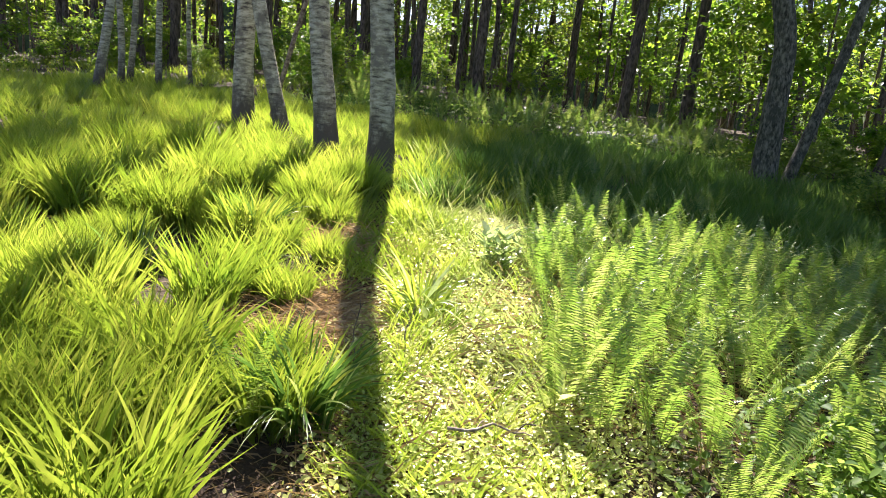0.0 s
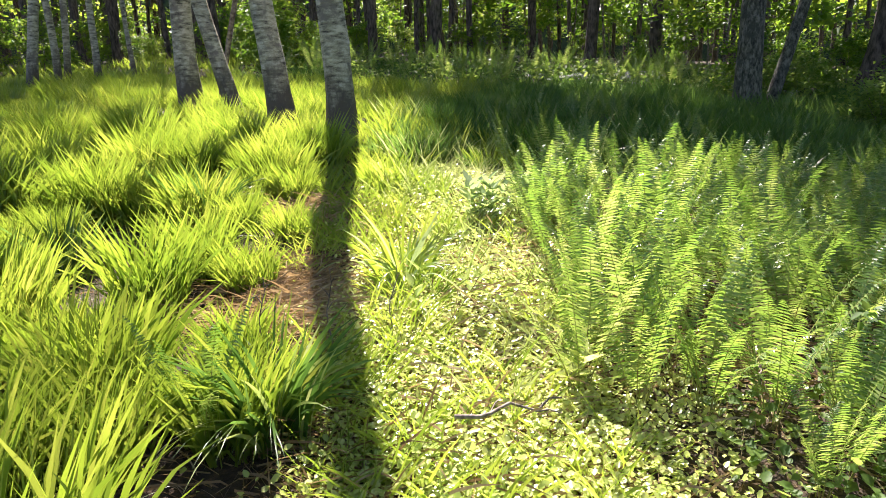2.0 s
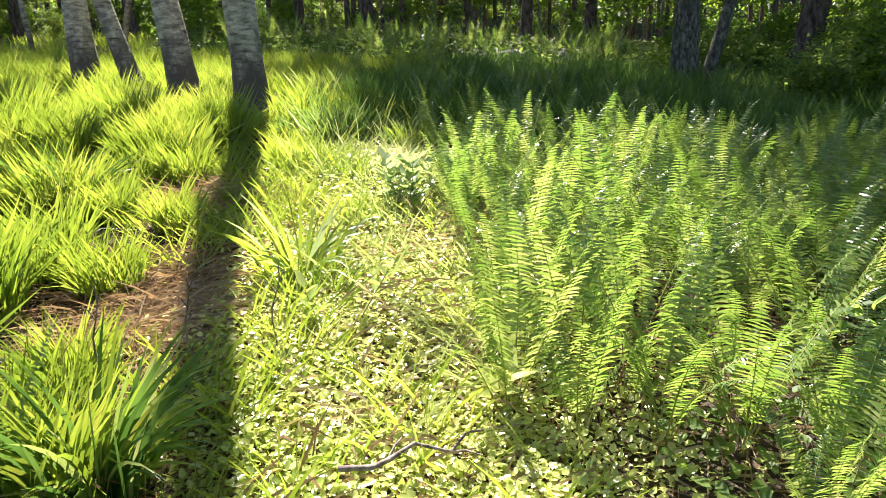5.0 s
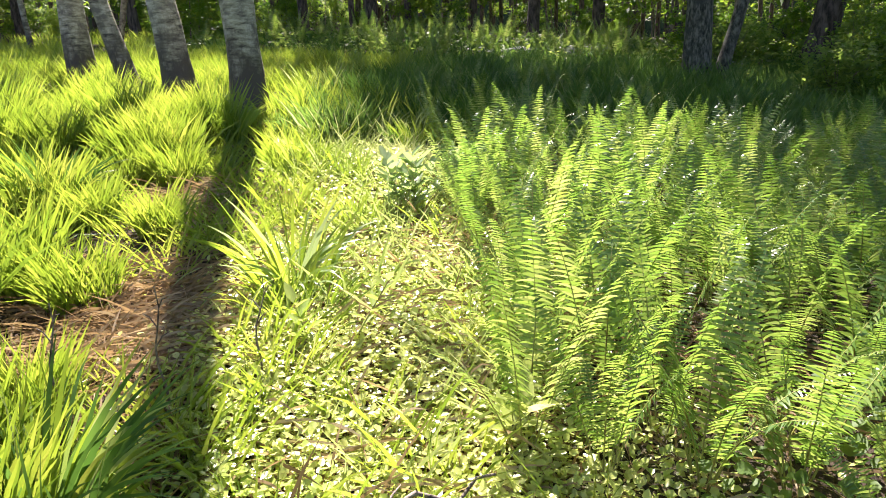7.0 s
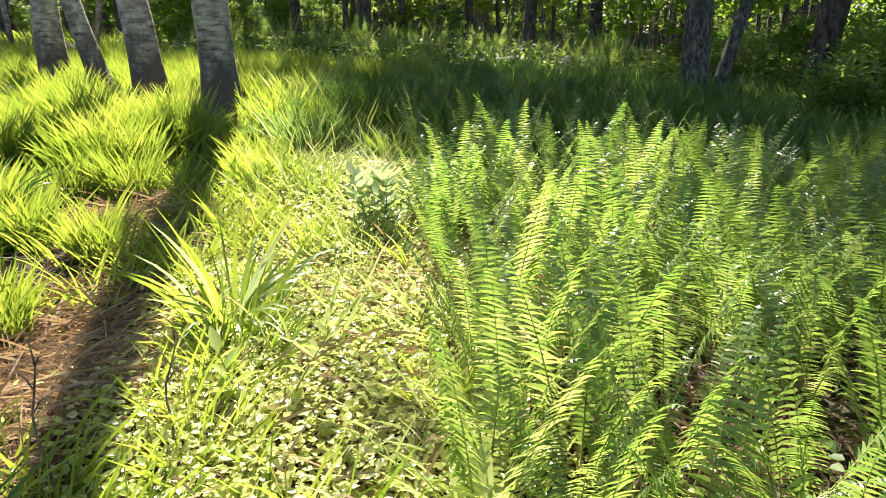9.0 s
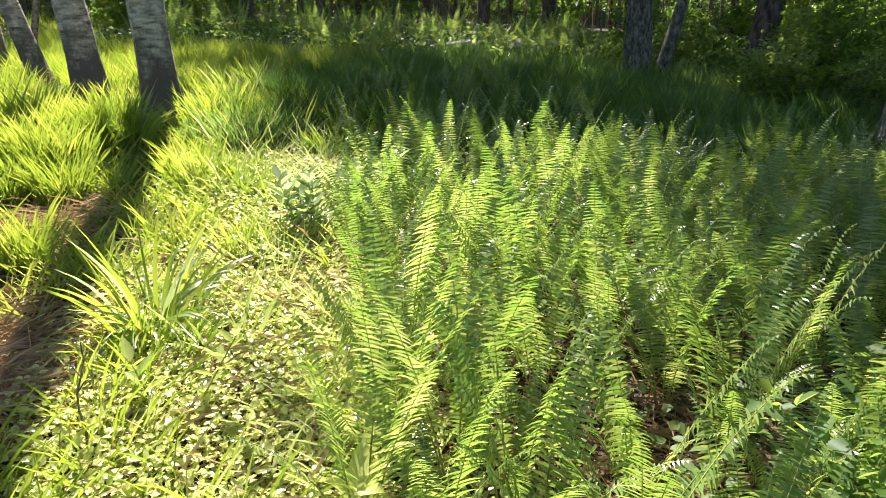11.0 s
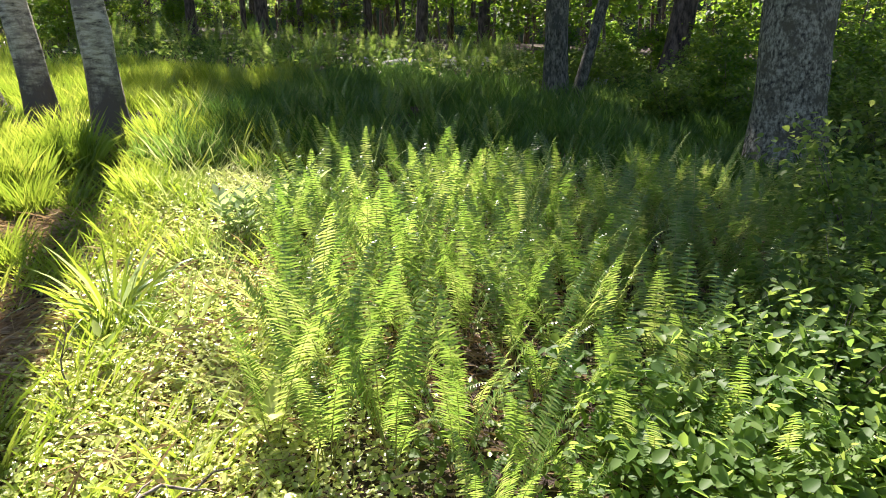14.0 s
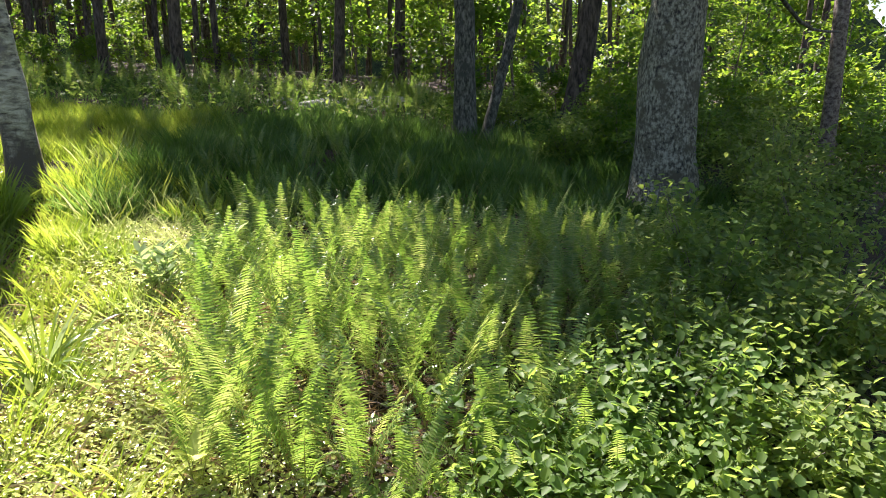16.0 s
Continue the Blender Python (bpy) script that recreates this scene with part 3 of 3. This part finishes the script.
# ---- ferns ----
def frond_mesh(L, arch, curl, seed):
    """One frond: a bent stalk with narrowing pairs of toothed leaflets."""
    r = np.random.default_rng(int(seed * 10))
    n, pts, a, p = 46, [], 0.06, np.array([0.0, 0.0])
    for i in range(n + 1):
        u = i / n
        pts.append((0, -p[0], p[1]))
        a += arch / n * (.4 + 1.2 * u) + (curl / n * 22 if u > .9 else 0)
        p = p + np.array([math.sin(a), math.cos(a)]) * L / n
    sv, sq = tube(pts, [.0035 * (1 - .85 * i / n) for i in range(n + 1)], 4)
    stalk = quad_mesh("stalk", sv, sq, STEM)
    lots = []
    for i in range(11, n):
        u = (i - 11) / (n - 11)
        w = L * .094 * min(1, .35 + 2.2 * u) * (1 - u ** 2.2) + .006
        d = np.array(pts[i]) - np.array(pts[i - 1])
        d /= np.linalg.norm(d)
        for side in (-1, 1):
            o = np.array(pts[i])
            out = np.array([side, 0, 0]) * .93 + d * .3 + np.array([0, 0, -.1]) + r.normal(0, .1, 3)
            out /= np.linalg.norm(out)
            nrm = np.cross(out, d) + r.normal(0, .14, 3)
            nrm -= out * nrm.dot(out)
            nrm /= np.linalg.norm(nrm)
            acr = np.cross(nrm, out)
            hw = L * .0086 * r.uniform(.8, 1.2) * (1 - .35 * u)
            vs, qs = [], []
            m = 4
            for j in range(m + 1):
                t = j / m
                c = o + out * w * t + np.array([0, 0, -.22 * w * t * t])
                e = hw * (1 - .8 * t ** 1.6) * (1.1 if j % 2 else .88)
                vs += [c - acr * e, c + acr * e]
                if j:
                    qs.append((2 * j - 2, 2 * j - 1, 2 * j + 1, 2 * j))
            lots.append((np.array(vs), np.array(qs)))
    v, q = merged(lots)
    return stalk, quad_mesh("leaflets", v, q, FERN, False)


FRONDS = [frond_mesh(L, arch, curl, i) for i, (L, arch, curl) in enumerate(((.72, .35, .1), (.66, .55, .25), (.8, .25, .3), (.58, .8, .1), (.74, .45, .45), (.5, 1.05, .1)))]


def make_fern(seed):
    f = tagged(new("fern"), "upright bright green fern with toothed fronds", "fern", "ferns of the clearing")
    f.empty_display_size = .1
    r = random.Random(seed)
    n = r.randint(6, 8)
    for i in range(n):
        stalk, leaves = FRONDS[r.randrange(6)]
        a = 360 * i / n + r.uniform(-25, 25)
        s = r.uniform(.8, 1.12)
        m = pose(.025 * math.sin(radians(a)), -.025 * math.cos(radians(a)), 0, r.uniform(2, 15), 0, a) @ pose(0, 0, 0, 0, 0, r.uniform(-50, 50)) @ Matrix.Scale(s, 4)
        st = part("frond", leaves, f, "", m)
        part("stalk", stalk, st)
    return f


kinds = [make_fern(i) for i in range(7)]
spots = []
tries = 0
def fern_field(x, y):
    if y < (3.65 if x < .95 else 3.35) or (x < .8 and y < 4.0 - .5 * x):
        return False
    left = .24 + .1 * math.sin(y * 3) + (max(0, y - 6) * .1) + max(0, 4.3 - y) * .3
    if x < left or y > 7.25 - .1 * x:
        return False
    if (x - 1.08) ** 2 + (y - 4.25) ** 2 < .05 or (x > 2.1 and y < 4.4):
        return False
    return True


while len(spots) < 275 and tries < 20000:
    tries += 1
    x, y = R.uniform(0, 4.4), R.uniform(3.2, 7.8)
    if not fern_field(x, y) or not far_enough(x, y, spots, .2 if y < 6.5 else .26) or (x - 4.84) ** 2 + (y - 7.95) ** 2 < .4:
        continue
    if x > 2.6 and R.random() < .6:
        continue
    spots.append((x, y))
for i, (x, y) in enumerate(((1.0, 3.3), (1.6, 3.45), (-.95, 3.3), (.05, 7.4), (.5, 9.3), (2.2, 9.2))):
    spots.append((x, y))
for _ in range(95):
    spots.append((R.uniform(-6, 4.2), R.uniform(14.8, 20)))
for _ in range(75):
    spots.append((R.uniform(-.3, 4.3), R.uniform(7.3, 12)))
for i, (x, y) in enumerate(spots):
    s = R.uniform(.62, .98) * (1.25 if y > 15 else 1) * (.75 if y < 3.5 or 7.4 < y < 12.1 else 1)
    if i < len(kinds):
        kinds[i].matrix_basis = pose(x, y, float(height(x, y)) - .01, 0, 0, R.uniform(-180, 180)) @ Matrix.Scale(s, 4)
    else:
        c = stand_copy(R.choice(kinds), x, y, R.uniform(-180, 180), s)

# ---- shrubs ----
def make_shrub(seed, h, wide, n_stems, label, mat=SHRUB, size=.05, per=16):
    t = tagged(new("shrub"), label, "shrub", "shrubs by the ferns")
    r = np.random.default_rng(int(seed * 10))
    ends, lots = [], []
    for i in range(n_stems):
        a, L = r.uniform(0, 6.283), h * r.uniform(.6, 1.1)
        pts = [(math.cos(a) * wide * u ** 1.3 * .9, math.sin(a) * wide * u ** 1.3 * .9, -.03 + L * u) for u in np.linspace(0, 1, 8)]
        part("stem", quad_mesh("stem", *tube(pts, [.006 * (1 - .8 * u) for u in np.linspace(0, 1, 8)], 5), TWIG), t)
        for p in pts[2:]:
            for _ in range(2):
                ends.append(np.array(p) + r.normal(0, .1, 3))
    v, q = scatter_leaves(np.array(ends), .06, per, size, leaf(1, .66, .22, .18), seed, .6)
    v[:, 2] = np.maximum(v[:, 2], .01)
    part("foliage", quad_mesh("foliage", v, q, mat), t)
    return t


sh = [make_shrub(1, .7, .35, 9, "low shrub with rounded green leaves"), make_shrub(2, 1.0, .4, 10, "upright leafy shrub beside the ferns"), make_shrub(3, .45, .35, 8, "small dense leafy shrub on the ground")]
stand(sh[0], 2.35, 3.75)
stand(sh[1], 3.4, 4.9)
stand(sh[2], 1.75, 3.25)
for x, y, k, s in ((1.9, 3.75, 2, 1.0), (2.8, 4.2, 0, 1.0), (2.75, 3.5, 0, .9), (3.3, 4.1, 0, 1.1), (3.9, 4.4, 0, 1.2), (4.5, 5.2, 1, 1.0), (4.1, 5.9, 0, 1.0), (4.9, 5.9, 1, .9), (5.4, 6.6, 1, 1.1), (3.2, 3.3, 2, 1.1), (2.2, 3.1, 2, 1.0), (6.0, 7.6, 1, 1.2), (6.6, 8.8, 1, 1.2), (5.7, 9.6, 0, 1.3), (7.6, 8.3, 1, 1.3), (4.9, 10.8, 0, 1.3), (5.9, 12.2, 1, 1.0), (4.6, 13.6, 0, 1.4), (7.2, 10.8, 1, 1.3), (1.4, 3.1, 2, .7)):
    stand_copy(sh[k], x, y, R.uniform(-180, 180), s)

# ---- single things in the clearing ----
def place(x, y, up=0.0):
    return pose(x, y, float(height(x, y)) + up)


# broad-bladed clumps beside the trunk's shadow
def broad_clump(label, x, y, n, rad, bends, tall, wide, mats):
    t = tagged(new("broad_grass_clump"), label, "grass clump")
    t.matrix_basis = place(x, y)
    for i in range(n):
        a, rr = R.uniform(0, 6.283), R.uniform(.01, rad)
        M = turns(np.array([a + math.pi / 2 + R.gauss(0, .4)]), np.array([R.uniform(.02, .3)]), np.array([[R.uniform(*wide)] + [R.uniform(*tall)] * 2]))
        v, q = strew(blade(R.choice(bends), 7), M, np.array([[math.cos(a) * rr, math.sin(a) * rr, -.01]]))
        part("blade", quad_mesh("blade", v, q, mats[i % len(mats)]), t)
    return t


broad_clump("clump of broad glossy grass blades catching the sun", -.5, 4.75, 72, .15, (.5, 1.1, 1.7, 2.3), (.28, .52), (.007, .014), (GRASS, GRASS, SILVER))
broad_clump("dark green sedge clump with long arching blades", -.74, 3.42, 150, .13, (.5, .9, 1.3, 1.9), (.3, .56), (.005, .009), (SHADED_GRASS, SHADED_GRASS, SHADED_GRASS, GRASS, PALE))
broad_clump("dark green sedge clump in the bright grass", -1.95, 5.6, 80, .12, (.5, .9, 1.6), (.3, .5), (.006, .01), (SHADED_GRASS, SHADED_GRASS, GRASS))
broad_clump("dark green sedge clump in the bright grass", -2.3, 4.6, 80, .12, (.5, .9, 1.6), (.3, .48), (.006, .01), (SHADED_GRASS, SHADED_GRASS, GRASS))

# pale large-leaved plants at the head of the ferns
def leafy_plant(name, label, x, y, stems, h, size, mat, seed):
    t = tagged(new(name), label, "plant")
    t.matrix_basis = place(x, y)
    r = np.random.default_rng(seed)
    for i in range(stems):
        a, w = r.uniform(0, 6.283), r.uniform(0, .16)
        L = h * r.uniform(.6, 1.1)
        pts = [(math.cos(a) * w * (.5 + u), math.sin(a) * w * (.5 + u), -.02 + L * u) for u in np.linspace(0, 1, 5)]
        part("stem", quad_mesh("stem", *tube(pts, [.004, .0036, .003, .0025, .0015], 5), STEM), t)
        for j in range(9):
            u = .3 + .7 * j / 8
            p = np.array([[math.cos(a) * w * (.5 + u), math.sin(a) * w * (.5 + u), L * u - .02]])
            s = size * r.uniform(.7, 1.2)
            v, q = strew(leaf(1, .38, .2, .25), turns(np.array([j * 2.4 + a]), np.array([1.15 - .5 * u]), np.array([[s, s, s]])), p)
            part("leaf", quad_mesh("leaf", v, q, mat), t)
    return t


for x, y, n, seed in ((.1, 6.05, 7, 1), (-.08, 5.85, 6, 2), (.26, 6.2, 6, 3), (1.4, 5.0, 3, 7)):
    leafy_plant("pale_plant", "plant with pale shining leaves in full sun", x, y, n, .34, .13, SILVER, seed)
leafy_plant("willowherb", "single herb with a star of narrow leaves", .27, 4.0, 1, .2, .14, HERB, 5)
leafy_plant("willowherb", "young herb standing between the grass blades", -.3, 4.3, 2, .25, .08, HERB, 6)


def stick(name, label, pts, r0, mat=TWIG, twigs=()):
    t = tagged(new(name), label, "stick")
    base = Vector(pts[0])
    t.matrix_basis = Matrix.Translation(base)
    line = [Vector(p) - base for p in pts]
    part("shaft", quad_mesh("shaft", *tube(line, [r0 * (1 - .6 * i / (len(line) - 1)) for i in range(len(line))], 6, .2, r0 * 900), mat), t)
    for at, way in twigs:
        a = line[at]
        b = a + Vector(way)
        part("side_twig", quad_mesh("side_twig", *tube([a, (a + b) / 2 + Vector((0, 0, .01)), b], [r0 * .5, r0 * .4, r0 * .2], 5), mat), t)
    return t


def lying(x0, y0, x1, y1, up, n=7, sway=.02):
    out = []
    for i in range(n):
        u = i / (n - 1)
        x, y = x0 + (x1 - x0) * u + sway * math.sin(i * 1.9), y0 + (y1 - y0) * u + sway * math.cos(i * 2.3)
        out.append((x, y, float(height(x, y)) + up + .01 * math.sin(i * 2.7)))
    return out


stick("fallen_twig", "grey lichen-covered twig lying on the herbs", lying(-.12, 3.36, .26, 3.6, .13), .008, TWIG, ((2, (.03, .09, .01)), (4, (.08, -.05, .02))))
stick("fallen_twig", "dry forked twig lying in the trunk's shadow", lying(-.75, 3.4, -.62, 3.8, .05), .006, TWIG, ((3, (-.12, .03, .02)),))
stick("fallen_twig", "dry stems lying under the ferns", lying(1.0, 3.9, 1.25, 4.5, .05), .007, TWIG, ((2, (.1, .05, .02)), (4, (-.1, .07, .02))))
for x, y, h, lx in ((-.68, 3.92, .42, .02), (-.47, 4.1, .36, .05), (-.95, 3.85, .4, .04)):
    z = float(height(x, y))
    stick("dead_stalk", "dark upright dead stalk with seed remains", [(x + lx * u + .012 * math.sin(u * 9), y, z - .02 + h * u) for u in np.linspace(0, 1, 8)], .0045, TWIG,
          ((4, (.05, 0, .05)), (5, (-.04, .01, .04)), (6, (.03, -.01, .03))))


def stone(label, x, y, sx, sy, sz, seed):
    bm = bmesh.new()
    bmesh.ops.create_icosphere(bm, subdivisions=3, radius=1)
    for v in bm.verts:
        v.co *= 1 + .3 * noise.noise(v.co * 1.4 + Vector((seed, 0, 0))) + .08 * noise.noise(v.co * 4)
        v.co = Vector((v.co.x * sx, v.co.y * sy, v.co.z * sz))
    me = bpy.data.meshes.new("stone")
    bm.to_mesh(me)
    bm.free()
    me.materials.append(ROCK)
    ob = tagged(new("stone", me), label, "stone")
    ob.matrix_basis = place(x, y, sz * .3)


# stones stand in for the pale sunlit floor patch; the last for white plants
for i, (x, y, a) in enumerate(((.7, 17.2, .35), (1.5, 16.9, .5), (2.3, 17.4, .4), (3.2, 18.3, .6), (3.0, 17.0, .3), (5.2, 15.2, .4), (-11.6, 13.8, .3))):
    stone("pale flat stone standing in for a bright spot on the woodland floor", x, y, a, a * .6, a * .3, i * 3.1)

# ivy on the oak, its low bough, and dead boughs on the pine beside it
oak = next(o for o in scene.objects if o.name == "oak")
k = 420
z = rng.uniform(.2, 4.5, k)
a = rng.normal(-.2, .55, k)
rad = .36 * (1 - .05 * z)
v, q = strew(leaf(1, .8, .15, .1), turns(a + 1.57, rng.normal(1.9, .4, k), np.stack([rng.uniform(.04, .09, k)] * 3, -1)),
             np.stack([np.cos(a) * rad + .085 * z, np.sin(a) * rad + .03 * z, z], -1))
part("ivy", quad_mesh("ivy", v, q, SHRUB), oak, "small dark ivy leaves")
pts = [(.3 + 2.6 * u, -.3 + 1.2 * u, 2.75 - .75 * u + .12 * math.sin(u * 7)) for u in np.linspace(0, 1, 9)]
part("limb", quad_mesh("limb", *tube(pts, [.04 * (1 - .7 * u) for u in np.linspace(0, 1, 9)], 7, .1, 4), GREYBARK), oak, "low drooping bough")
